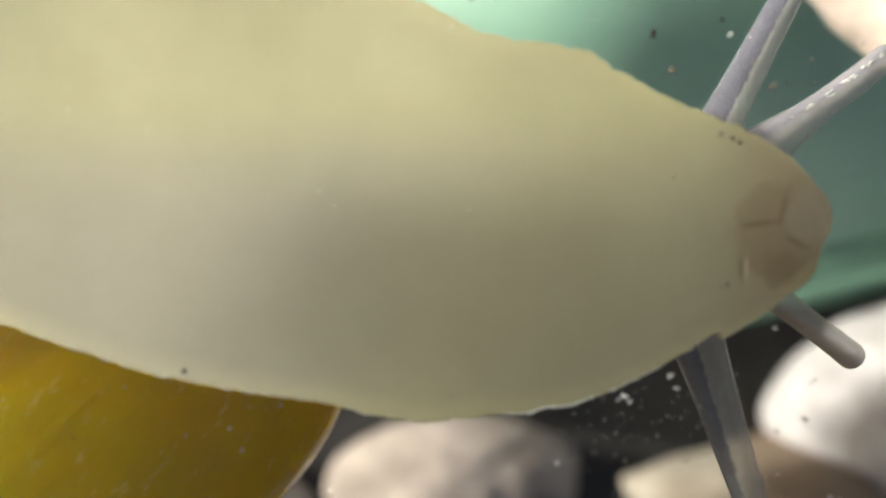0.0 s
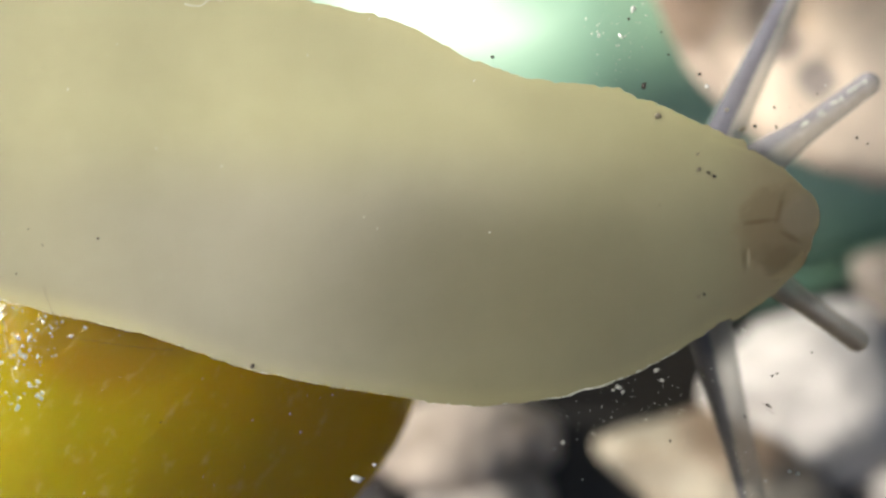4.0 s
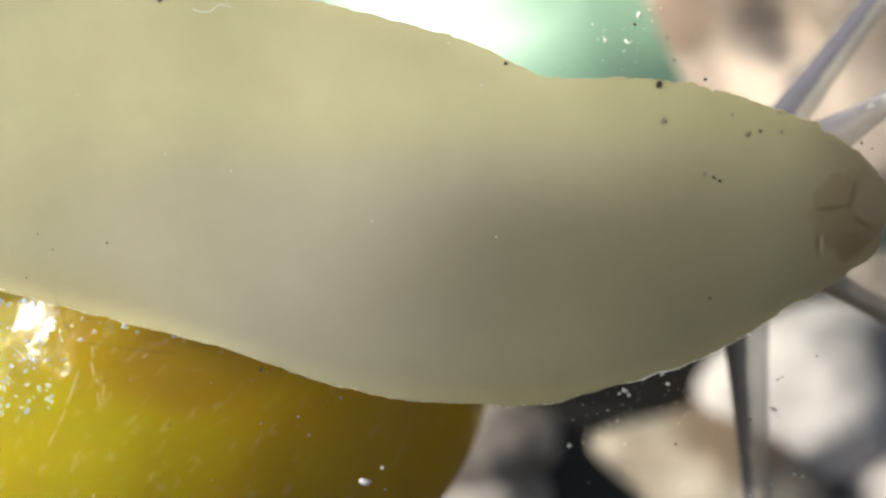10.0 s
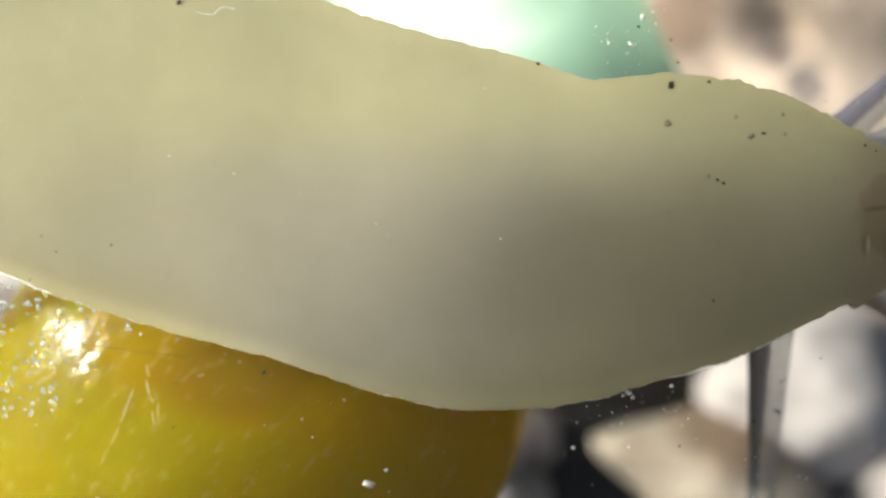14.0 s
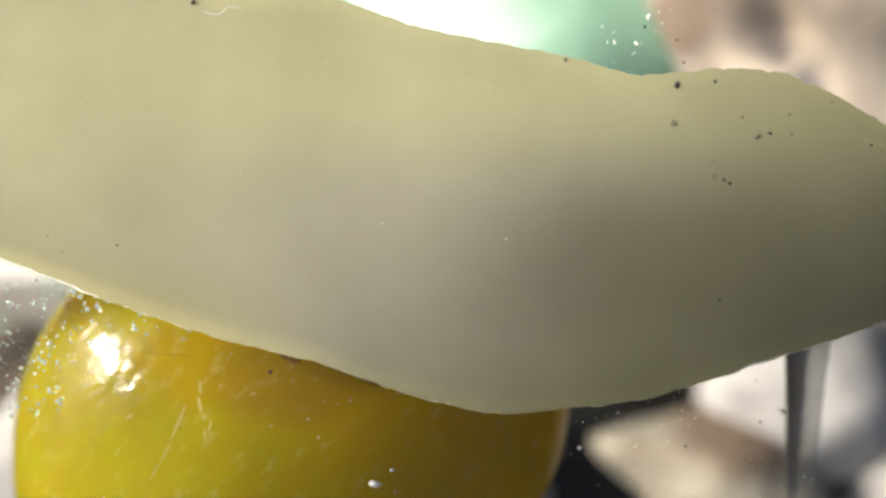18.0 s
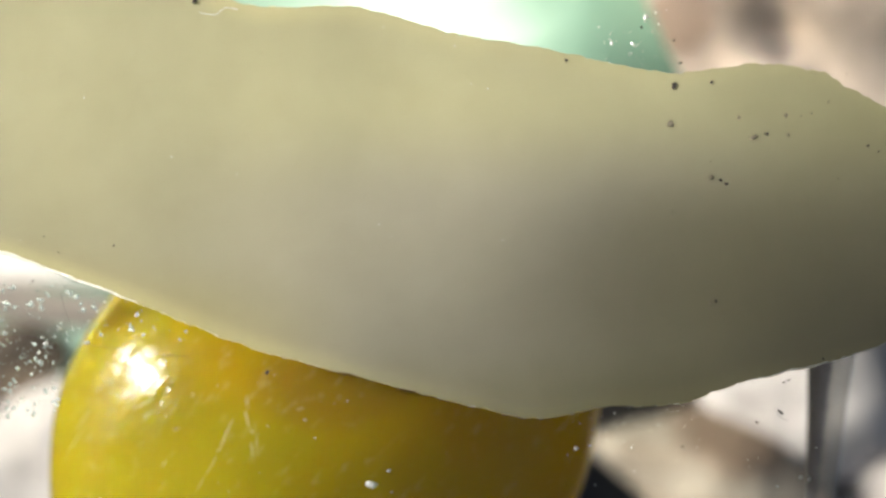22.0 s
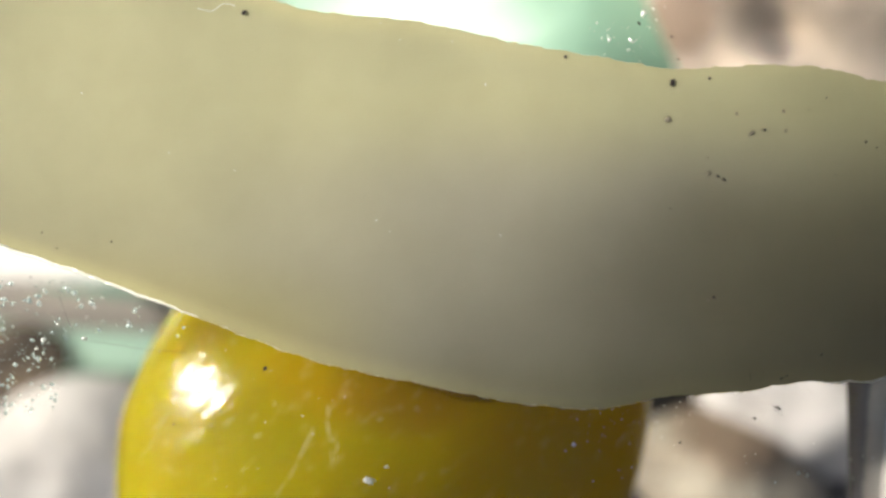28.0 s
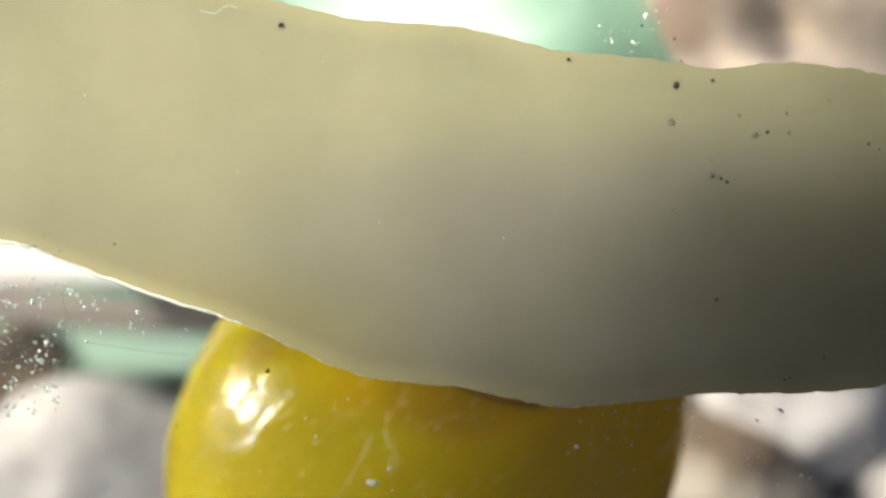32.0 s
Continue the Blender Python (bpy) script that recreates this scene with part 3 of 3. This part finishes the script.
def at_snout(t, y, s, angle, off=0.0):
    """The pose that brings the body's place s behind the snout and off its axis to the height y of the view."""
    m = pose((interp(t, HEAD_AT) - s - 784) * U * MM, (441 - y) * U * MM, 0, 0, 0, angle)
    return m @ Matrix.Translation((s * U * MM, -off * U * MM, 0))


def piece_pose(s, side, t):
    def middle(q):
        return border(side, q, t) + side * half_width(q)
    slope = (middle(s + 40) - middle(s - 40)) / 80
    return at_snout(t, border(side, s, t), s, math.degrees(math.atan(slope)), side * half_width(s))


def head_pose(t):
    neck = (border(1, 150, t) + border(-1, 150, t)) / 2
    return at_snout(t, neck, 150, math.degrees(math.atan((neck - interp(t, SNOUT)) / 150)))


def mouth_pose(t):
    return at_snout(t, interp(t, SNOUT), 0, 0)


SHELL_AT = [(0, 232, 596, 44.5), (1.5, 246, 606, 44.5), (3, 268, 618, 44.5), (6, 334, 640, 44.5), (9, 374, 656, 44.5), (13, 446, 684, 44.5), (16.5, 492, 706, 44.6),
            (19, 534, 726, 44.9), (22, 580, 740, 45.5), (25, 632, 752, 46.2), (28.5, 694, 763, 47.0), (32, 757, 770, 47.8)]


def shell_pose(t, roll=1):
    x, y, d = (interp(t, [(r[0], r[i]) for r in SHELL_AT]) for i in (1, 2, 3))
    return pose((x - 784) * d / F * MM, (441 - y) * d / F * MM, (G - d) * MM, 0, (t - 12) * 0.4 * roll, (32 - t) * 0.3 * roll)


# how the mantle, and the shell's painted browning with it, shifts under the shell to fit the view: time, mm along and
# across
MANTLE_AT = [(0, -0.3, -2.3), (6, -0.3, -2.2), (13, -0.1, -1.7), (21, 0.2, -0.6), (30, 0.6, -0.3), (32, 0.6, -0.3)]


def mantle_pose(t):
    x, y = (interp(t, [(r[0], r[i]) for r in MANTLE_AT]) for i in (1, 2))
    return shell_pose(t, 0) @ Matrix.Translation((x * MM, y * MM, 0))


def shell():
    """A globose shell: a swollen last whorl, with the seam of the coil winding up to the apex on its far side."""
    n, m = 96, 64
    apex = Vector((-0.25, 0.72, -0.64)).normalized()
    turn = apex.to_track_quat("Z", "Y").to_matrix()
    size = Vector((12.25, 10.45, 7.6)) * MM
    tilt = Matrix.Rotation(radians(27), 3, "Z")
    rings = []
    for i in range(m + 1):
        th = 0.02 + (math.pi - 0.04) * i / m
        ring = []
        for j in range(n):
            ph = 2 * math.pi * j / n
            turns = math.log(th / 1.35) / math.log(1.75) - ph / (2 * math.pi)
            gap = abs(turns - round(turns))
            seam = math.exp(-(gap / 0.10) ** 2) * smooth(1.7, 1.0, th)
            d = turn @ Vector((math.sin(th) * math.cos(ph), math.sin(th) * math.sin(ph), math.cos(th)))
            r = 1 - 0.025 * seam + 0.012 * noise.noise(d * 2.2)
            ring.append(tilt @ Vector((d.x * size.x * r, d.y * size.y * r, d.z * size.z * r)))
        rings.append(ring)
    ob = part("shell", skin_rings(rings), SHELL, snail, "glossy yellow shell with fine growth lines")

    there = shell_pose(29.5)

    def on_shell(px, py):
        # where a place of the view at 29.5 s lies on the shell's near face
        z = 7.5 * MM
        for _ in range(6):
            p = Vector(((px - 784) / F * (G * MM - z), (441 - py) / F * (G * MM - z), z))
            q = tilt.inverted() @ (there.inverted() @ p)
            near = size.z * math.sqrt(max(1 - (q.x / size.x) ** 2 - (q.y / size.y) ** 2, 0.01))
            z = (there @ (tilt @ Vector((q.x, q.y, near)))).z
        return tilt @ Vector((q.x, q.y, near))

    def scratches(rows):
        for line, r in rows:
            pts = fine_path([on_shell(x, y) for x, y in line], 5)
            part("scratch", tube(pts, [0.30 * r * MM * (0.3 + 0.7 * math.sin(math.pi * (0.08 + 0.84 * i / (len(pts) - 1)))) for i in range(len(pts))], 6), SCUFF, ob,
                 "pale scratch in the shell")

    # a beaded scar, a long fine scratch beside it, and small nicks
    scratches([([(614, 722), (616, 742)], 0.07), ([(612, 748), (616, 772)], 0.09), ([(618, 776), (624, 786)], 0.06), ([(620, 800), (622, 824)], 0.06),
               ([(632, 786), (628, 812)], 0.05), ([(589, 760), (578, 784), (563, 815)], 0.06), ([(560, 822), (542, 852)], 0.04), ([(538, 856), (520, 882)], 0.03),
               ([(519, 714), (521, 719)], 0.08), ([(484, 776), (496, 772)], 0.07), ([(356, 600), (359, 597)], 0.07), ([(389, 634), (398, 626)], 0.07),
               ([(352, 660), (362, 648)], 0.04), ([(340, 705), (352, 697)], 0.05)])
    scratches([([(366, 662), (392, 646)], 0.03), ([(374, 676), (396, 660)], 0.03), ([(420, 700), (446, 680)], 0.03), ([(404, 720), (440, 704)], 0.04),
               ([(410, 738), (446, 722)], 0.05), ([(430, 752), (450, 740)], 0.03), ([(300, 770), (330, 735)], 0.025), ([(284, 806), (318, 768)], 0.025),
               ([(1108, 800), (1132, 776), (1152, 748)], 0.05), ([(700, 748), (712, 744)], 0.05), ([(768, 730), (773, 726)], 0.06), ([(462, 838), (470, 826)], 0.04)])
    return ob


shell_ob = shell()


def mantle_lobe():
    """A fold of brown flesh between the foot and the shell's mouth."""
    bm = bmesh.new()
    bmesh.ops.create_icosphere(bm, subdivisions=4, radius=1)
    for v in bm.verts:
        d = v.co.copy()
        v.co *= 1 + 0.22 * noise.noise(d * 1.7 + Vector((3, 1, 5)))
    bmesh.ops.transform(bm, matrix=Matrix.Translation((1.6 * MM, 3.9 * MM, 6.6 * MM)) @ Matrix.Rotation(radians(-14), 4, "Z") @ Matrix.Rotation(radians(-18), 4, "X")
                        @ Matrix.Diagonal((2.8 * MM, 1.0 * MM, 0.6 * MM, 1)), verts=bm.verts)
    return part("mantle", bm, MANTLE, snail, "brown fleshy mantle fold at the shell's mouth")


mantle_ob = mantle_lobe()
SHELL.node_tree.nodes["body_coords"].object = mantle_ob


# ---- mouth ----
def lip(cx, cy, rx, ry, turn):
    """A rounded pad of the mouth, cx behind and cy above the snout's tip, pressed flat against the glass."""
    bm = bmesh.new()
    bmesh.ops.create_uvsphere(bm, u_segments=28, v_segments=14, radius=1)
    bmesh.ops.transform(bm, matrix=Matrix.Translation((-cx * U * MM, cy * U * MM, -0.0308 * MM)) @ Matrix.Rotation(radians(turn), 4, "Z")
                        @ Matrix.Diagonal((rx * U * MM, ry * U * MM, 0.0015 * MM, 1)), verts=bm.verts)
    return bm


mouth_ob = part("mouth", lip(33, 2, 35, 48, 10), SKIN, snail, "greyish rounded upper lip of the mouth")
part("lower_lip", lip(66, -78, 53, 35, 35), SKIN, mouth_ob, "brown lower lip")
SKIN.node_tree.nodes["body_axis"].object = mouth_ob

# ---- tentacles ----
def tentacle(name, reach, r0, r1, bend, label, mat, glints=0, flare=0.45, bulb=0.0):
    n = 26
    us = [math.sin(math.pi / 2 * i / n) for i in range(n + 1)]
    pts = [Vector((-3.0 + (reach + 3.0) * u, bend * u ** 2, -0.10 * (reach + 3) * u)) * MM for u in us]
    rad = []
    for i, u in enumerate(us):
        r = r0 + (r1 - r0) * u ** 0.6 + flare * r0 * max(0, 1 - u * 1.5) ** 2 + bulb * smooth(0.75, 0.95, u)
        left = (1 - u) * (reach + 3)
        if left < r1:  # the round tip
            r *= math.sqrt(max(1 - (1 - left / r1) ** 2, 0.02))
        rad.append(r * MM * (1 + 0.03 * noise.noise(Vector((i * 0.9, r0, 0)))))
    ob = part(name, tube(pts, rad, 24), mat, snail, label)
    # small white beads stand in for glints of light on the wet skin
    for k in range(glints):
        i = int(n * (0.33 + 0.42 * k / glints))
        p = pts[i] + Vector((0.25 * math.sin(k * 5.1) * MM, (0.42 + 0.16 * math.sin(k * 2.3)) * rad[i], 0.87 * rad[i]))
        g = 0.013 + 0.022 * abs(math.sin(k * 1.7))
        part("painted_glint", tube([p - Vector((4.5 * g, 0, 0)) * MM, p, p + Vector((4.5 * g, 0.6 * g, 0)) * MM], [0.2 * g * MM, g * MM, 0.2 * g * MM], 8), SLIME_GLINT, ob, "tiny white bead painted as a wet glint")
    return ob


TENTACLES = []
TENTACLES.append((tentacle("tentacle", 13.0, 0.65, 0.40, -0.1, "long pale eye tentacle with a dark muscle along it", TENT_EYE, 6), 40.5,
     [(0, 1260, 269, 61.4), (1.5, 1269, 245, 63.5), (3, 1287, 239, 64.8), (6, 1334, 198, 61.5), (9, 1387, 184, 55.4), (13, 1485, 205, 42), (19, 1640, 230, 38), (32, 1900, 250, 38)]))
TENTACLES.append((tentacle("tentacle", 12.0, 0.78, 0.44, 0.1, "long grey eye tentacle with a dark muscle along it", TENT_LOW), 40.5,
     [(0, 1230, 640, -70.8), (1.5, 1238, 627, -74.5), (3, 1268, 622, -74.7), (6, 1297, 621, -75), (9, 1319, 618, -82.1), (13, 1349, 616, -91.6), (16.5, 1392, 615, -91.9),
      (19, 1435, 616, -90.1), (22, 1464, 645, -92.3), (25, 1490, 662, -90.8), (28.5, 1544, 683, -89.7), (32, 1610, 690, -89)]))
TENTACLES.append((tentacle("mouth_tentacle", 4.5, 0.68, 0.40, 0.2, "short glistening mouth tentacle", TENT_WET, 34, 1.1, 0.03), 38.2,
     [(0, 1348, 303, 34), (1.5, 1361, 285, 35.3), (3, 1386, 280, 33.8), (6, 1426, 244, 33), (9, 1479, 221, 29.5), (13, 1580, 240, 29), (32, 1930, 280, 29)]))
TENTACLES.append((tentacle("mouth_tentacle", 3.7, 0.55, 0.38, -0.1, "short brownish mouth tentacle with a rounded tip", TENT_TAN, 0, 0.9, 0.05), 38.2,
     [(0, 1326, 536, -35.5), (1.5, 1355, 538, -29.1), (3, 1392, 525, -35.2), (6, 1436, 502, -29.9), (9, 1469, 496, -26), (13, 1530, 515, -30), (32, 1900, 540, -35)]))


def tentacle_pose(rows, d, t):
    x, y, a = (interp(t, [(r[0], r[i]) for r in rows]) for i in (1, 2, 3))
    return pose((x - 784) * d / F * MM, (441 - y) * d / F * MM, (G - d) * MM, 0, 0, a)


# ---- specks on the glass ----
rng = random.Random(5)


def blob(bm, px, py, r, long=1.0, turn=0.0, deep=0.0):
    """A small uneven grain stuck under the glass; r in units of U, deep: how far (mm) it hangs down."""
    x, y = on_glass(px, py)
    made = bmesh.ops.create_icosphere(bm, subdivisions=2, radius=1)["verts"]
    seed = Vector((px * 0.37, py * 0.21, r))
    rot = Matrix.Rotation(radians(turn), 3, "Z")
    thick = 0.011 if deep == 0 else deep
    for v in made:
        d = v.co * (0.85 + 0.95 * noise.noise(v.co * 1.5 + seed))
        q = rot @ Vector((d.x * r * long, d.y * r, 0)) * U
        v.co = Vector((x, y, 0)) + Vector((q.x, q.y, -0.014 + v.co.z * thick if deep == 0 else -0.10 - deep * (1 - v.co.z) / 2)) * MM
    return bm


def speck(name, px, py, r, mat, long=1.0, turn=0.0, label="", deep=0.0):
    return part(name, blob(bmesh.new(), px, py, r, long, turn, deep), mat, glass_sheet, label)


def specks(name, rows, size, mat, label="", deep=0.0):
    for px, py, r, long, turn in rows:
        speck(name, px, py, r * size, mat, long, turn, label, deep)


specks("dirt_speck", [(1266, 313, 3.6, 1.7, -30), (1276, 319, 3.4, 1.7, -25), (1258, 526, 4.2, 1.0, 60), (1251, 140, 4, 1.2, 0), (1195, 106, 3, 1.2, 0), (1126, 43, 4, 1, 0), (1183, 66, 3, 1, 90),
       (1347, 231, 4, 1.6, -10), (1526, 252, 3.4, 1, 20)], 0.68, DIRT)
specks("dirt_speck", [(1545, 262, 3, 1, 0), (195, 428, 3, 1.3, 0), (72, 412, 2.4, 1, 0), (98, 440, 2.2, 1.2, 0), (52, 490, 2.6, 1, 0), (1457, 175, 2.5, 1, 0),
       (1330, 740, 3.4, 1.4, -40), (1372, 722, 3.0, 3.2, -42), (1378, 669, 3, 1.3, 20), (1386, 665, 2.6, 1.5, 10), (305, 750, 3, 1, 0), (466, 652, 5, 1.6, 60),
       (1447, 628, 3, 1, 0), (1198, 783, 3.6, 1, 50)], 0.68, DIRT)
specks("dirt_speck", [(1178, 213, 7, 1.2, -40), (1325, 237, 6, 1.3, 30), (1247, 280, 3, 1, 0), (1249, 307, 5.5, 1.2, 30), (1298, 202, 4, 1.1, 0), (1382, 198, 5, 1, 40),
       (1385, 232, 3, 1.6, -60), (1249, 530, 4, 1, 0)], 0.75, DUST, "pale brown dust grain")
specks("pale_fleck", [(650, 852, 7.5, 1.7, -10), (680, 827, 3.4, 1.2, 0), (1135, 24, 5.5, 1.3, 70), (1110, 690, 5, 1.4, -30), (1117, 698, 4, 1, 0), (1100, 695, 3, 1.2, 0),
       (1176, 660, 4, 1.5, 40), (1186, 678, 3.5, 1.3, 0), (163, 545, 3.6, 1.0, 30), (148, 562, 2.4, 1.4, 60), (222, 572, 3, 1, 0), (97, 575, 3, 1, 0)], 0.9, FLECK, "", 0.12)
specks("pale_fleck", [(72, 602, 4, 1.6, 0), (60, 618, 3, 1.2, 30), (145, 600, 3, 2.0, 10), (177, 528, 2.4, 1.4, 0), (1265, 160, 5, 1.2, 40), (1330, 590, 3, 1.4, 0),
       (1410, 838, 4, 1, 80), (1425, 842, 3.4, 1.2, 60), (1012, 787, 4, 1.2, 0), (1075, 70, 3, 1.6, 70), (1114, 72, 3, 2.4, -50), (30, 98, 4, 1.2, 30)], 0.9, FLECK, "", 0.12)
# the first two lines stand for edges of a wet film
for line in [[(142, 602), (180, 607), (214, 612), (262, 619), (326, 624)], [(100, 512), (112, 552), (130, 592)], [(1360, 715), (1372, 730), (1384, 737)], [(1425, 690), (1432, 696)], [(1300, 770), (1306, 776)], [(1322, 660), (1324, 672)]]:
    pts = fine_path([(*on_glass(x, y), -0.03 * MM) for x, y in line])
    part("hair", tube(pts, [0.0055 * MM] * len(pts), 6), DIRT, glass_sheet, "thin dark line on the glass")
# a curl of dried slime near the upper edge
curl = fine_path([(*on_glass(x, y), -0.012 * MM) for x, y in [(346, 16), (362, 20), (376, 20), (388, 10), (400, 8), (414, 12)]])
part("slime_curl", tube(curl, [0.010 * MM] * len(curl), 8), FLECK, glass_sheet, "dried white curl of slime")


def dust(name, mat, places, label, deep=0.0):
    bm = bmesh.new()
    for px, py, r, long, turn in places:
        blob(bm, px, py, r, long, turn, deep)
    return tagged(part(name, bm, mat, glass_sheet, label), kind="stuff")


def spread(count, x0, y0, x1, y1, lo, hi):
    out = []
    for i in range(count):
        out.append((rng.uniform(x0, x1), rng.uniform(y0, y1), lo + (hi - lo) * rng.random() ** 3, 1 + rng.random() * 0.9, rng.uniform(0, 180)))
    return out


dust("droplets", DROPLET, spread(130, -60, 495, 120, 640, 0.7, 5.0) + spread(150, -60, 590, 95, 735, 0.7, 4.4) + spread(60, 100, 500, 330, 600, 0.6, 4.6), "fine greenish droplets under the glass", 0.10)
dust("pale_dust", FLECK, spread(60, 1040, 10, 1160, 140, 0.5, 1.6) + spread(26, 0, 600, 800, 880, 0.5, 1.5)
     + spread(90, 1000, 650, 1280, 790, 0.4, 1.2) + spread(30, 850, -60, 1600, 400, 0.5, 1.3) + spread(30, 980, 780, 1600, 900, 0.5, 1.5),
     "fine pale dust and droplets under the glass", 0.10)
dust("light_dust", FLECK, spread(22, 20, 30, 900, 420, 0.5, 1.3), "fine pale dust on the glass")
dust("dark_dust", DIRT, spread(22, 1150, 100, 1600, 400, 0.4, 1.2) + spread(16, 0, 20, 900, 700, 0.5, 1.2), "fine dark dust on the glass")


def dragged(r, long, turn):
    bm = blob(bmesh.new(), 784, 441, r, long, turn)
    return part("dirt_speck", bm, DIRT, glass_sheet)


DRAGGED = [(dragged(4.6, 1.7, 70), [(0, 1150, 161), (6, 1153, 161), (7, 1153, 160), (8, 1159, 157), (9, 1164, 152), (10, 1168, 149), (11, 1180, 146), (12, 1183, 146), (32, 1186, 149)]),
           (dragged(3, 1.2, 0), [(0, 884, 110), (6, 887, 110), (9, 891, 112), (13, 935, 110), (19, 989, 101), (32, 996, 103)]),
           (dragged(4.2, 1.3, 40), [(0, 190, 0), (19, 330, 0), (23, 345, -3), (25, 390, 8), (28, 428, 24), (32, 488, 42)])]

# ---- motion, keyed at the end ----
def motions():
    rows = glass_rows()
    walk(glass_sheet, rows)
    walk(snail, rows)
    # the added bar shifts so that its shade on the sole changes with time
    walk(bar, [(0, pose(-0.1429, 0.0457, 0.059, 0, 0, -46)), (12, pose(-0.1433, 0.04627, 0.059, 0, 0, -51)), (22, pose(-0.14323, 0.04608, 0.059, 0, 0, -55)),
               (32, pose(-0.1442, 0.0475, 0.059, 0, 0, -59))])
    for ob, s, side in PIECES:
        walk(ob, [(t, piece_pose(s, side, t)) for t in TIMES])
    walk(HEAD, [(t, head_pose(t)) for t in TIMES])
    walk(mouth_ob, [(t, mouth_pose(t)) for t in TIMES])
    walk(shell_ob, [(t, shell_pose(t)) for t in TIMES])
    walk(mantle_ob, [(t, mantle_pose(t)) for t in TIMES])
    for ob, d, rows in TENTACLES:
        walk(ob, [(t, tentacle_pose(rows, d, t)) for t in TIMES])
    for ob, rows in DRAGGED:
        walk(ob, [(t, pose(*on_glass(x, y), 0)) for t, x, y in rows])


motions()
